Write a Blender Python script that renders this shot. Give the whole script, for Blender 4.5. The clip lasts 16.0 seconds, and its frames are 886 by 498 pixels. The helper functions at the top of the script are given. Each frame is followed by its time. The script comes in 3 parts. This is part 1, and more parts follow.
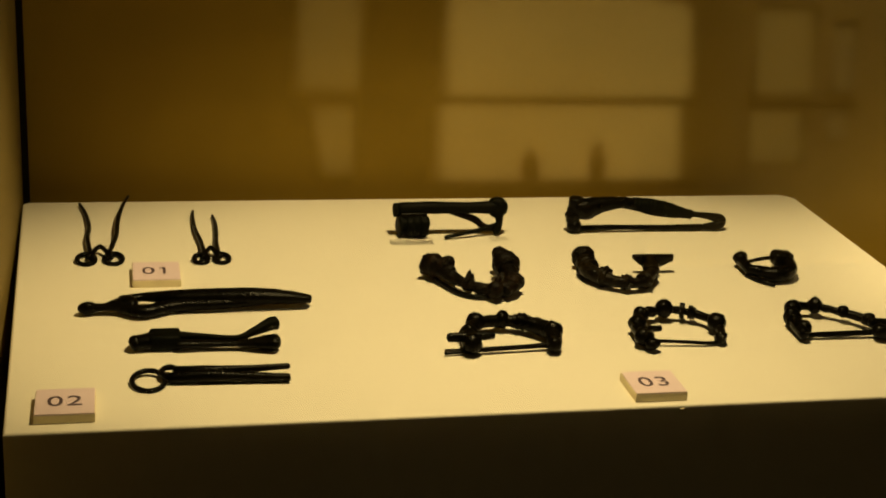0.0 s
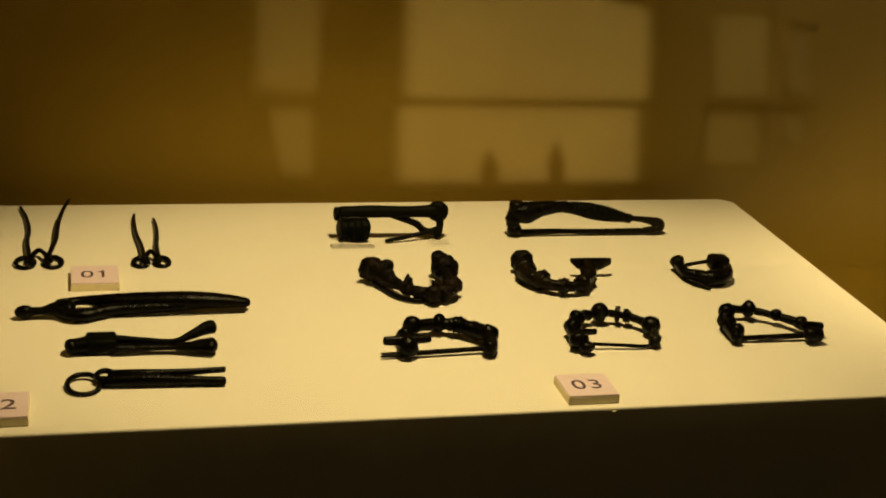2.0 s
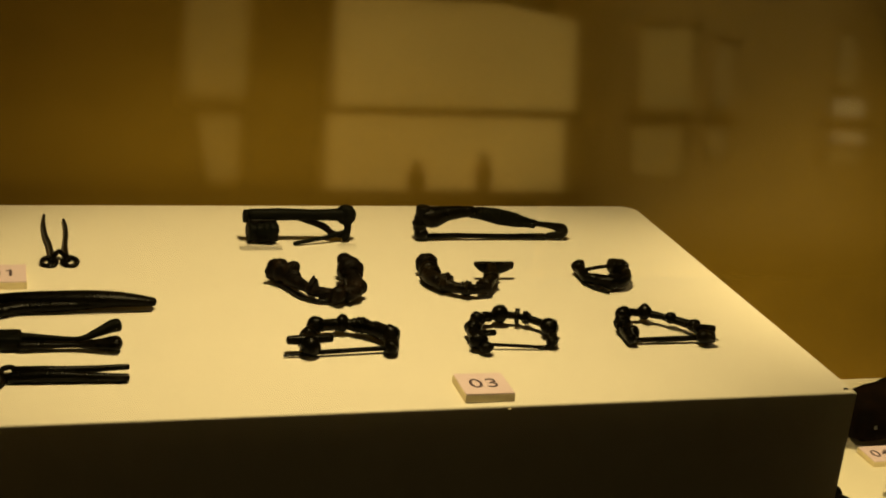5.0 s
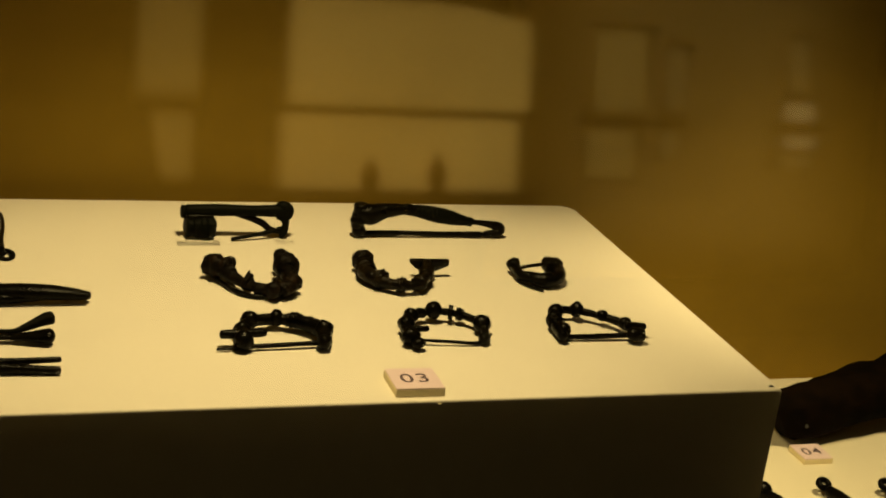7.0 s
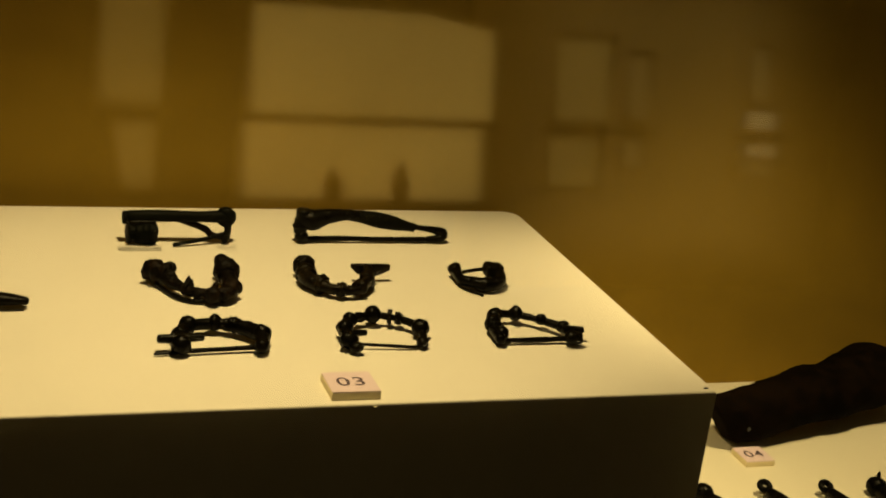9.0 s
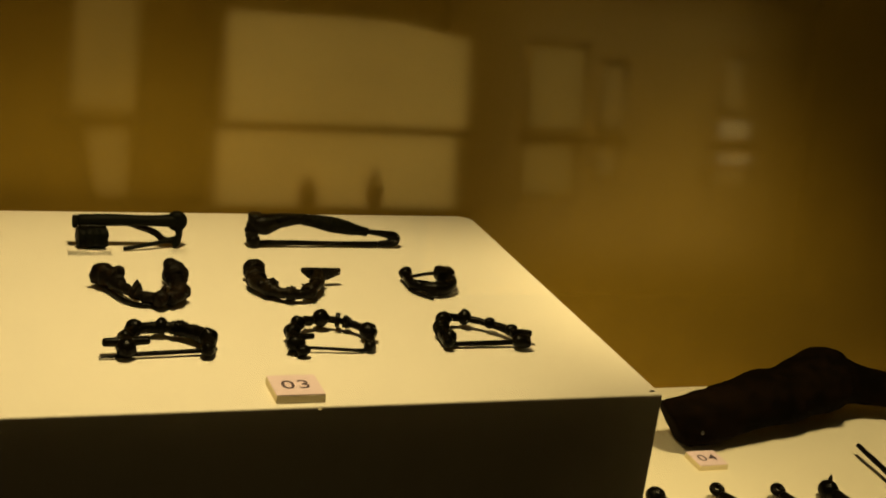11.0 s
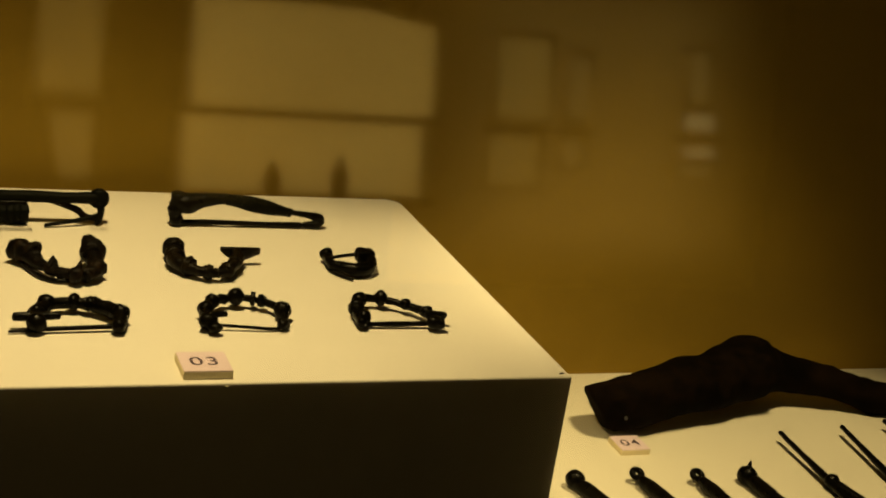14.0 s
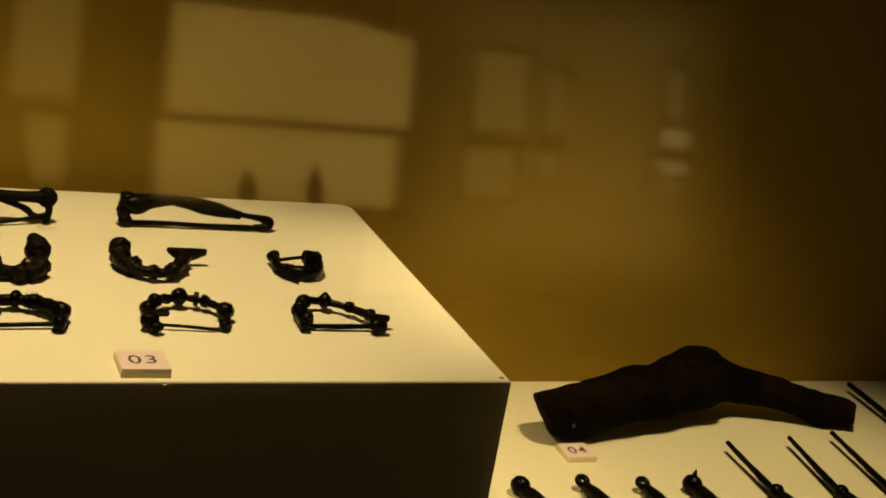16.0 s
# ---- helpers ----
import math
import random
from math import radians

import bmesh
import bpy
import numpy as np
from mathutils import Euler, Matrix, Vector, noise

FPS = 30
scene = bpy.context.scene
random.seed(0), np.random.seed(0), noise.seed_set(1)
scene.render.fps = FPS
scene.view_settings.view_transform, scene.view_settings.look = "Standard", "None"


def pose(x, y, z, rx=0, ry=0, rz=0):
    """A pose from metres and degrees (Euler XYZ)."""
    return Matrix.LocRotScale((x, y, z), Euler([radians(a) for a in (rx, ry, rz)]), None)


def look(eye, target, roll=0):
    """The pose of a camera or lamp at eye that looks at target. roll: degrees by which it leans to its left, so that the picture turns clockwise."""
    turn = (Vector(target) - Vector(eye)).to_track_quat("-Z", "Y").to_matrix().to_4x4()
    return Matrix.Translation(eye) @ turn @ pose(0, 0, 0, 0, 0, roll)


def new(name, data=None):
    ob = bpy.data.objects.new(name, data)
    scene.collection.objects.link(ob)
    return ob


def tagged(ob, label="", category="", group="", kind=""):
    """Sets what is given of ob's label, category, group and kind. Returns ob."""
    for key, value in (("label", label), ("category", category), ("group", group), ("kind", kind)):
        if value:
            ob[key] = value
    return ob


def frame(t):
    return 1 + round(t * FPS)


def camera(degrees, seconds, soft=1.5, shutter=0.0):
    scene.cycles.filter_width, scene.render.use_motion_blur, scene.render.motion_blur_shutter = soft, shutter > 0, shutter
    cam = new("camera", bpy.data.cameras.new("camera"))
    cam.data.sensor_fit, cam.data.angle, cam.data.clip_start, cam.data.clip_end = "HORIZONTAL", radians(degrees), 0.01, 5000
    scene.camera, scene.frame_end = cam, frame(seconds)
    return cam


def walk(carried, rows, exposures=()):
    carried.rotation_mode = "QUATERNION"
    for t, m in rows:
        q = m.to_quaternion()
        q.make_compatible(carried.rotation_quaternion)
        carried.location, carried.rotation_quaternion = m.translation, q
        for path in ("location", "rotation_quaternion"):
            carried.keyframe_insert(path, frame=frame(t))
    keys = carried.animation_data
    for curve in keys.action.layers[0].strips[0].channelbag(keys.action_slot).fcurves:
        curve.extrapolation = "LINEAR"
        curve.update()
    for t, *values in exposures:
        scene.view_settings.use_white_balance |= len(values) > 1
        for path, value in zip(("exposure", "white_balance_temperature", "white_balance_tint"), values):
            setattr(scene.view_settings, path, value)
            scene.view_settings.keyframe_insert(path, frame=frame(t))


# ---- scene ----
cam = camera(34.0, 16.0, 1.8)
PATH = [
    (0, (0.0437, -0.4903, 1.2565), (0.4759, 1.3339, 0.5597), 3.71),
    (0.5, (0.0459, -0.4912, 1.2582), (0.4939, 1.3288, 0.5605), 3.94),
    (1, (0.0480, -0.4935, 1.2584), (0.5098, 1.3245, 0.5645), 4.11),
    (1.5, (0.0513, -0.4959, 1.2575), (0.5248, 1.3221, 0.5715), 4.21),
    (2, (0.0529, -0.4970, 1.2601), (0.5374, 1.3161, 0.5687), 4.33),
    (2.5, (0.0533, -0.4999, 1.2591), (0.5552, 1.3118, 0.5764), 4.47),
    (3, (0.0555, -0.5022, 1.2613), (0.5727, 1.3049, 0.5781), 4.80),
    (3.5, (0.0575, -0.5060, 1.2599), (0.5877, 1.2991, 0.5812), 5.01),
    (4, (0.0584, -0.5079, 1.2617), (0.6020, 1.2941, 0.5856), 5.19),
    (4.5, (0.0591, -0.5118, 1.2630), (0.6204, 1.2858, 0.5893), 5.49),
    (7, (0.0671, -0.5253, 1.2656), (0.7056, 1.2497, 0.6010), 6.99),
    (7.5, (0.0703, -0.5285, 1.2658), (0.7188, 1.2445, 0.6055), 7.08),
    (8, (0.0725, -0.5305, 1.2659), (0.7317, 1.2409, 0.6121), 7.20),
    (8.5, (0.0750, -0.5317, 1.2673), (0.7469, 1.2348, 0.6131), 7.41),
    (9, (0.0778, -0.5344, 1.2667), (0.7609, 1.2303, 0.6194), 7.28),
    (11.5, (0.0946, -0.5434, 1.2675), (0.8130, 1.2131, 0.6360), 7.74),
    (12, (0.0986, -0.5455, 1.2691), (0.8200, 1.2077, 0.6320), 8.07),
    (12.5, (0.0992, -0.5475, 1.2674), (0.8356, 1.2012, 0.6350), 8.14),
    (13, (0.1041, -0.5525, 1.2685), (0.8448, 1.1942, 0.6357), 8.39),
    (13.5, (0.1092, -0.5559, 1.2684), (0.8554, 1.1867, 0.6307), 8.68),
    (14, (0.1125, -0.5567, 1.2688), (0.8655, 1.1817, 0.6280), 8.91),
    (14.5, (0.1152, -0.5599, 1.2680), (0.8784, 1.1775, 0.6364), 9.09),
    (15, (0.1193, -0.5624, 1.2682), (0.8901, 1.1721, 0.6378), 9.48),
    (15.5, (0.1228, -0.5655, 1.2689), (0.9008, 1.1679, 0.6444), 9.85),
    (16, (0.1261, -0.5681, 1.2693), (0.9078, 1.1651, 0.6489), 10.11),
]

walk(cam, [(t, look(eye, target, roll)) for t, eye, target, roll in PATH])

# ---- measures of the place ----
TOP = 1.0          # plinth top
DECK = 0.866       # lower deck of the showcase
WALL_Y = 0.282     # back panel
PLINTH_W, PLINTH_D = 0.43, 0.261
SLANT = 8.0        # the front pane leans back

# ---- light ----
world = bpy.data.worlds.new("world")
world.use_nodes = True
scene.world = world
world.node_tree.nodes["Background"].inputs[0].default_value = (1.0, 0.75, 0.4, 1)
world.node_tree.nodes["Background"].inputs[1].default_value = 0.004
scene.view_settings.exposure = 0.0
WARM = (1.0, 0.745, 0.30)


def spot(name, at, to, watts, degrees, radius=0.02, blend=1.0, oval=1.0):
    """A case lamp; oval: how much wider its cone is along the case than across it."""
    data = bpy.data.lights.new(name, "SPOT")
    data.energy, data.spot_size, data.spot_blend, data.shadow_soft_size, data.color = watts, radians(degrees), blend, radius, WARM
    ob = new(name, data)
    ob.matrix_world = look(at, to) @ Matrix.Diagonal((oval, 1, 1, 1))
    return ob


spot("case_spotlight", (0.215, 0.062, 1.42), (0.215, 0.105, 1.0), 9.8, 60, 0.026, 0.7, 1.5)
spot("case_spotlight", (0.605, 0.062, 1.41), (0.630, 0.105, 0.87), 11.5, 59, 0.036, 0.7, 1.2)


# ---- materials ----
def material(name, base, rough=0.6, metal=0.0, vary=0.15, grain=60.0, big=6.0, bump=0.1, bump_scale=200.0, second=None, second_at=0.55, spec=0.5):
    """Two scales of variation in the colour, fine relief, uneven gloss; world-sized through object coordinates."""
    m = bpy.data.materials.new(name)
    m.use_nodes = True
    nt = m.node_tree
    b = nt.nodes["Principled BSDF"]
    co = nt.nodes.new("ShaderNodeTexCoord")

    def noise_node(scale, detail=4.0):
        n = nt.nodes.new("ShaderNodeTexNoise")
        n.inputs["Scale"].default_value, n.inputs["Detail"].default_value = scale, detail
        nt.links.new(co.outputs["Object"], n.inputs["Vector"])
        return n

    fine, coarse, relief = noise_node(grain), noise_node(big, 2.0), noise_node(bump_scale)
    mix = nt.nodes.new("ShaderNodeMath")
    mix.operation = "ADD"
    nt.links.new(fine.outputs["Fac"], mix.inputs[0])
    nt.links.new(coarse.outputs["Fac"], mix.inputs[1])
    half = nt.nodes.new("ShaderNodeMath")
    half.operation = "MULTIPLY"
    half.inputs[1].default_value = 0.5
    nt.links.new(mix.outputs[0], half.inputs[0])
    ramp = nt.nodes.new("ShaderNodeValToRGB")
    other = second or tuple(c * (1 - vary) for c in base)
    ramp.color_ramp.elements[0].position, ramp.color_ramp.elements[1].position = second_at - 0.12, second_at + 0.12
    ramp.color_ramp.elements[0].color, ramp.color_ramp.elements[1].color = (*base, 1), (*other, 1)
    nt.links.new(half.outputs[0], ramp.inputs[0])
    nt.links.new(ramp.outputs[0], b.inputs["Base Color"])
    gloss = nt.nodes.new("ShaderNodeMapRange")
    gloss.inputs["To Min"].default_value, gloss.inputs["To Max"].default_value = max(rough - 0.12, 0.05), min(rough + 0.12, 1.0)
    nt.links.new(fine.outputs["Fac"], gloss.inputs["Value"])
    nt.links.new(gloss.outputs[0], b.inputs["Roughness"])
    b.inputs["Metallic"].default_value = metal
    b.inputs["Specular IOR Level"].default_value = spec
    bp = nt.nodes.new("ShaderNodeBump")
    bp.inputs["Strength"].default_value, bp.inputs["Distance"].default_value = bump, 0.001
    nt.links.new(relief.outputs["Fac"], bp.inputs["Height"])
    nt.links.new(bp.outputs[0], b.inputs["Normal"])
    return m


PAINT = material("cream_paint", (0.80, 0.76, 0.68), 0.55, vary=0.05, grain=35, big=5, bump=0.08, bump_scale=900, spec=0.3)
DECK_PAINT = material("deck_paint", (0.74, 0.70, 0.58), 0.6, vary=0.06, grain=35, big=5, bump=0.08, bump_scale=900, spec=0.3)
PANEL = material("tan_panel", (0.285, 0.182, 0.019), 0.85, vary=0.10, grain=40, big=4, bump=0.15, bump_scale=700, spec=0.15)
SIDE_PANEL = material("side_panel", (0.24, 0.175, 0.050), 0.8, vary=0.10, grain=40, big=4, bump=0.15, bump_scale=700, spec=0.2)
DARK = material("dark_frame", (0.010, 0.008, 0.006), 0.8, spec=0.1)
PLATE = material("label_card", (0.72, 0.58, 0.67), 0.7, vary=0.04, grain=120, big=30, bump=0.04, spec=0.2)
PLATE_EDGE = material("label_edge", (0.90, 0.80, 0.54), 0.8, vary=0.12, grain=300, big=60, bump=0.1, spec=0.2)
INK = material("ink", (0.075, 0.045, 0.065), 0.7)
BRONZE = material("dark_bronze", (0.0015, 0.0013, 0.0009), 0.30, 0.0, grain=260, big=70, bump=0.3, bump_scale=700, second=(0.0040, 0.0032, 0.0017), spec=0.07)
WORN = material("worn_bronze", (0.0030, 0.0021, 0.0010), 0.36, 0.0, grain=240, big=80, bump=0.6, bump_scale=600, second=(0.020, 0.0135, 0.0055), second_at=0.58, spec=0.08)
GREEN = material("green_bronze", (0.0024, 0.0029, 0.0018), 0.5, 0.0, grain=220, big=60, bump=0.5, bump_scale=600, second=(0.0042, 0.0043, 0.0022), second_at=0.55, spec=0.04)
RUSTY = material("corroded_bronze", (0.0024, 0.0015, 0.0008), 0.5, 0.0, grain=240, big=90, bump=0.8, bump_scale=500, second=(0.018, 0.0095, 0.0036), second_at=0.60, spec=0.08)
HIDE = material("dark_brown_wood", (0.0020, 0.0012, 0.0007), 0.85, 0.0, grain=90, big=25, bump=0.9, bump_scale=250, second=(0.0080, 0.0042, 0.0020), spec=0.03)
RIVET = material("bright_rivet", (0.10, 0.10, 0.10), 0.3, 0.8, grain=300)
WINDOW_BAR = material("painted_glazing_bar", (0.30, 0.20, 0.09), 0.8, spec=0.1)
VASE = material("vase_glaze", (0.20, 0.115, 0.03), 0.6, spec=0.1)
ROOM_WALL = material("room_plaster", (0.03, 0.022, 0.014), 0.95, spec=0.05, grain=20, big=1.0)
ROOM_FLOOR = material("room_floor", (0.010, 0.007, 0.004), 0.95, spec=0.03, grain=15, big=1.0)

GLASS = bpy.data.materials.new("clear_glass")
GLASS.use_nodes = True
gt = GLASS.node_tree
gt.nodes.remove(gt.nodes["Principled BSDF"])
clear, sheen, both = gt.nodes.new("ShaderNodeBsdfTransparent"), gt.nodes.new("ShaderNodeBsdfGlossy"), gt.nodes.new("ShaderNodeMixShader")
sheen.inputs["Roughness"].default_value = 0.040
both.inputs[0].default_value = 0.105     # double-skinned case glass, each face
gt.links.new(clear.outputs[0], both.inputs[1])
gt.links.new(sheen.outputs[0], both.inputs[2])
gt.links.new(both.outputs[0], gt.nodes["Material Output"].inputs["Surface"])


def glow(name, colour, strength, fade=0.1):
    m = bpy.data.materials.new(name)
    m.use_nodes = True
    nt = m.node_tree
    b = nt.nodes["Principled BSDF"]
    b.inputs["Base Color"].default_value = (*colour, 1)
    n = nt.nodes.new("ShaderNodeTexNoise")
    n.inputs["Scale"].default_value = 1.6
    co = nt.nodes.new("ShaderNodeTexCoord")
    nt.links.new(co.outputs["Object"], n.inputs["Vector"])
    r = nt.nodes.new("ShaderNodeMapRange")
    r.inputs["To Min"].default_value, r.inputs["To Max"].default_value = strength * 0.7, strength * 1.3
    nt.links.new(n.outputs["Fac"], r.inputs["Value"])
    b.inputs["Emission Color"].default_value = (*colour, 1)
    # emission dims towards the edges: the mirrored panes' soft blur, painted in
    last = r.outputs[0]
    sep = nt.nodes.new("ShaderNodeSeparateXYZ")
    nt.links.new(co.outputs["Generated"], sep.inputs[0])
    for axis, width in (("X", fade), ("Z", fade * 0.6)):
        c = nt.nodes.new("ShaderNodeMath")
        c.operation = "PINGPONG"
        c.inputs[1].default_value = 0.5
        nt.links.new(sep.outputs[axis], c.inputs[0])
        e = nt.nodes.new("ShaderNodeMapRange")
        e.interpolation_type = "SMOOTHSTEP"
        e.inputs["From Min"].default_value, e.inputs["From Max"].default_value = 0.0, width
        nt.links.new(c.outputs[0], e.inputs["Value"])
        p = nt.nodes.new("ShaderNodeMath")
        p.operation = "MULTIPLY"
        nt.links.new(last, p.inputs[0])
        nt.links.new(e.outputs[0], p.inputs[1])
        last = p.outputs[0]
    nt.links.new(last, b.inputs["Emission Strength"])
    return m


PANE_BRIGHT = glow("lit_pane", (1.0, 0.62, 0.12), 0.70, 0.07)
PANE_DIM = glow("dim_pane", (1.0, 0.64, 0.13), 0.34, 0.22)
HAZE = glow("haze_glow", (1.0, 0.62, 0.13), 0.19, 0.34)
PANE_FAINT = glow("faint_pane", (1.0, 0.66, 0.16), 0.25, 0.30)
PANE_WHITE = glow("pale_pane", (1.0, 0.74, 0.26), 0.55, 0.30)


# ---- building helpers ----
def finish(bm, name, mat, origin, smooth):
    me = bpy.data.meshes.new(name)
    bmesh.ops.recalc_face_normals(bm, faces=bm.faces)
    bmesh.ops.translate(bm, vec=-Vector(origin), verts=bm.verts)
    for f in bm.faces:
        f.smooth = smooth
    bm.to_mesh(me)
    bm.free()
    me.materials.append(mat)
    return me


def thing(name, at, label, category, group=""):
    ob = new(name)
    ob.location = at
    ob.empty_display_size = 0.01
    return tagged(ob, label, category, group)


def part(name, bm, mat, parent, label="", smooth=True):
    """One mesh, built in world places, under a thing or under a part that stands unturned."""
    origin = Vector(parent.location) + (Vector(parent.parent.location) if parent.parent else Vector())
    ob = new(name, finish(bm, name, mat, origin, smooth))
    ob.parent = parent
    return tagged(ob, label) if label else ob


def solid(name, bm, mat, at, label, category="", kind="", smooth=False):
    ob = new(name, finish(bm, name, mat, at, smooth))
    ob.location = at
    return tagged(ob, label, category, kind=kind)


def box(lo, hi, bevel=0.0, bm=None):
    bm = bm or bmesh.new()
    made = bmesh.ops.create_cube(bm, size=1.0)["verts"]
    for v in made:
        v.co = Vector([lo[k] + (v.co[k] + 0.5) * (hi[k] - lo[k]) for k in range(3)])
    if bevel:
        edges = list({e for v in made for e in v.link_edges})
        bmesh.ops.bevel(bm, geom=edges, offset=bevel, segments=2, profile=0.6, affect="EDGES")
    return bm


def spline(pts, n=8):
    """Points glided through pts (Catmull-Rom); each of any length of numbers."""
    p = [np.array(q, float) for q in pts]
    p = [2 * p[0] - p[1], *p, 2 * p[-1] - p[-2]]
    out = []
    for a, b, c, d in zip(p, p[1:], p[2:], p[3:]):
        for k in range(n):
            u = k / n
            out.append(0.5 * (2 * b + (c - a) * u + (2 * a - 5 * b + 4 * c - d) * u * u + (3 * b - a - 3 * c + d) * u ** 3))
    return out + [p[-2]]


def tube(pts, radius, bm=None, seg=12, n=8, tall=1.0, rough=0.0, closed=False, seed=0.0, blunt=0.55):
    """A swept round or oval rod through pts with rounded ends; radius one number or one a point; tall: its height over its breadth."""
    bm = bm or bmesh.new()
    rad = radius if hasattr(radius, "__len__") else [radius] * len(pts)
    if closed:
        rows = [np.array((*p, r), float) for p, r in zip(pts, rad)]
    else:
        rows = spline([(*p, r) for p, r in zip(pts, rad)], n)
        first, last = rows[0], rows[-1]
        for end, nxt, front in ((first, rows[1], True), (last, rows[-2], False)):
            way = end[:3] - nxt[:3]
            way = way / (np.linalg.norm(way) + 1e-9)
            cap = [np.array((*(end[:3] + way * end[3] * blunt * a), max(end[3] * b, 1e-5))) for a, b in ((0.5, 0.86), (0.85, 0.52), (1.0, 0.12))]
            rows = (cap[::-1] + rows) if front else (rows + cap)
    rings, count = [], len(rows)
    for k, row in enumerate(rows):
        ahead = rows[(k + 1) % count] if closed else rows[min(k + 1, count - 1)]
        back = rows[k - 1] if closed else rows[max(k - 1, 0)]
        way = Vector(ahead[:3] - back[:3]).normalized()
        up = Vector((0, 0, 1))
        side = way.cross(up)
        side = side.normalized() if side.length > 0.05 else Vector((1, 0, 0))
        up = side.cross(way).normalized()
        ring = []
        for j in range(seg):
            a = 2 * math.pi * j / seg
            c = Vector(row[:3]) + (side * math.cos(a) + up * math.sin(a) * tall) * row[3]
            if rough:
                c += (c - Vector(row[:3])).normalized() * rough * noise.noise(c * 260 + Vector((seed, seed, 0)))
            ring.append(bm.verts.new(c))
        rings.append(ring)
    pairs = list(zip(rings, rings[1:])) + ([(rings[-1], rings[0])] if closed else [])
    for a, b in pairs:
        for j in range(seg):
            bm.faces.new((a[j], a[(j + 1) % seg], b[(j + 1) % seg], b[j]))
    if not closed:
        bm.faces.new(rings[0])
        bm.faces.new(rings[-1][::-1])
    return bm


def turned(centre, axis, profile, bm=None, seg=16, rough=0.0):
    """A body turned about an axis: profile rows of (along, radius)."""
    bm = bm or bmesh.new()
    axis = Vector(axis).normalized()
    q = axis.to_track_quat("Z", "Y")
    rings = []
    for s, r in profile:
        ring = []
        for j in range(seg):
            a = 2 * math.pi * j / seg
            v = Vector((r * math.cos(a), r * math.sin(a), s))
            c = Vector(centre) + q @ v
            if rough:
                c += (q @ v).normalized() * rough * noise.noise(c * 300)
            ring.append(bm.verts.new(c))
        rings.append(ring)
    for a, b in zip(rings, rings[1:]):
        for j in range(seg):
            bm.faces.new((a[j], a[(j + 1) % seg], b[(j + 1) % seg], b[j]))
    bm.faces.new(rings[0][::-1])
    bm.faces.new(rings[-1])
    return bm


def ball(centre, r, axis=(1, 0, 0), long=1.0, bm=None, rough=0.0003):
    profile = [(-math.cos(a) * r * long, max(math.sin(a) * r, 1e-5)) for a in [math.pi * k / 8 for k in range(9)]]
    return turned(centre, axis, profile, bm, 14, rough)


def ringed(centre, axis, length, r, rings, bm=None, rough=0.0003):
    """A ribbed barrel: grooves cut round it."""
    profile, n = [(-length / 2, r * 0.5)], rings * 4
    for k in range(n + 1):
        u = k / n
        profile.append((-length / 2 + length * u, r * (0.91 + 0.09 * math.cos(2 * math.pi * rings * u)) * (0.82 + 0.18 * math.sin(math.pi * u))))
    profile.append((length / 2, r * 0.5))
    return turned(centre, axis, profile, bm, 16, rough)


# ---- showcase ----
def build_plinth():
    bm = bmesh.new()
    outline = [(0.0, 0.0), (PLINTH_W, 0.0)]
    for k in range(6):
        a = math.pi / 2 * k / 5
        outline.append((PLINTH_W - 0.007 + 0.007 * math.cos(a), PLINTH_D - 0.007 + 0.007 * math.sin(a)))
    for k in range(5):
        a = math.pi / 2 * (1 + k / 4)
        outline.append((-0.007 + 0.004 + 0.004 * math.cos(a), PLINTH_D - 0.004 + 0.004 * math.sin(a)))
    low = [bm.verts.new((x, y, DECK)) for x, y in outline]
    high = [bm.verts.new((x, y, TOP)) for x, y in outline]
    bm.faces.new(low[::-1])
    top = bm.faces.new(high)
    n = len(outline)
    for k in range(n):
        bm.faces.new((low[k], low[(k + 1) % n], high[(k + 1) % n], high[k]))
    bmesh.ops.bevel(bm, geom=list(top.edges), offset=0.0011, segments=3, profile=0.5, affect="EDGES")
    return bm


plinth = solid("plinth", build_plinth(), PAINT, (0.2, 0.1, DECK), "cream painted display plinth with a rounded back corner", "plinth")
for x, y, z, w, mat, label in ((0.2632, -0.0001, 0.9986, 0.0016, PLATE_EDGE, "small chip in the paint"), (0.4262, 0.0030, 0.99995, 0.0026, RUSTY, "dark knock on the corner"), (0.1985, 0.0002, 0.9985, 0.0009, PLATE_EDGE, "small chip in the paint")):
    chip = turned((x, y, z), (0, -0.6, 0.8), [(-0.0003, w * 0.4), (0.0, w * 0.7), (0.0002, w * 0.3)], None, 8, w * 0.3)
    bmesh.ops.scale(chip, vec=(1.0, 0.5, 0.6), verts=chip.verts, space=Matrix.Translation((-x, -y, -z)))
    part("paint_chip", chip, mat, plinth, label)

deck = solid("deck", box((-0.05, 0.02, DECK - 0.03), (1.6, WALL_Y, DECK), 0), DECK_PAINT, (0.5, 0.1, DECK - 0.03), "cream painted lower deck of the showcase", "deck", "structure")
solid("wall_back", box((-0.05, WALL_Y, 0.70), (1.6, WALL_Y + 0.02, 1.47)), PANEL, (0.5, WALL_Y, 0.70), "tan painted back panel of the showcase", "wall", "structure")
solid("wall_left", box((-0.04, -0.06, DECK), (-0.0080, WALL_Y, 1.47)), SIDE_PANEL, (-0.03, 0.1, DECK), "tan side panel of the showcase", "wall", "structure")
solid("wall_right", box((1.58, -0.06, DECK), (1.60, WALL_Y, 1.47)), SIDE_PANEL, (1.59, 0.1, DECK), "tan side panel of the showcase", "wall", "structure")
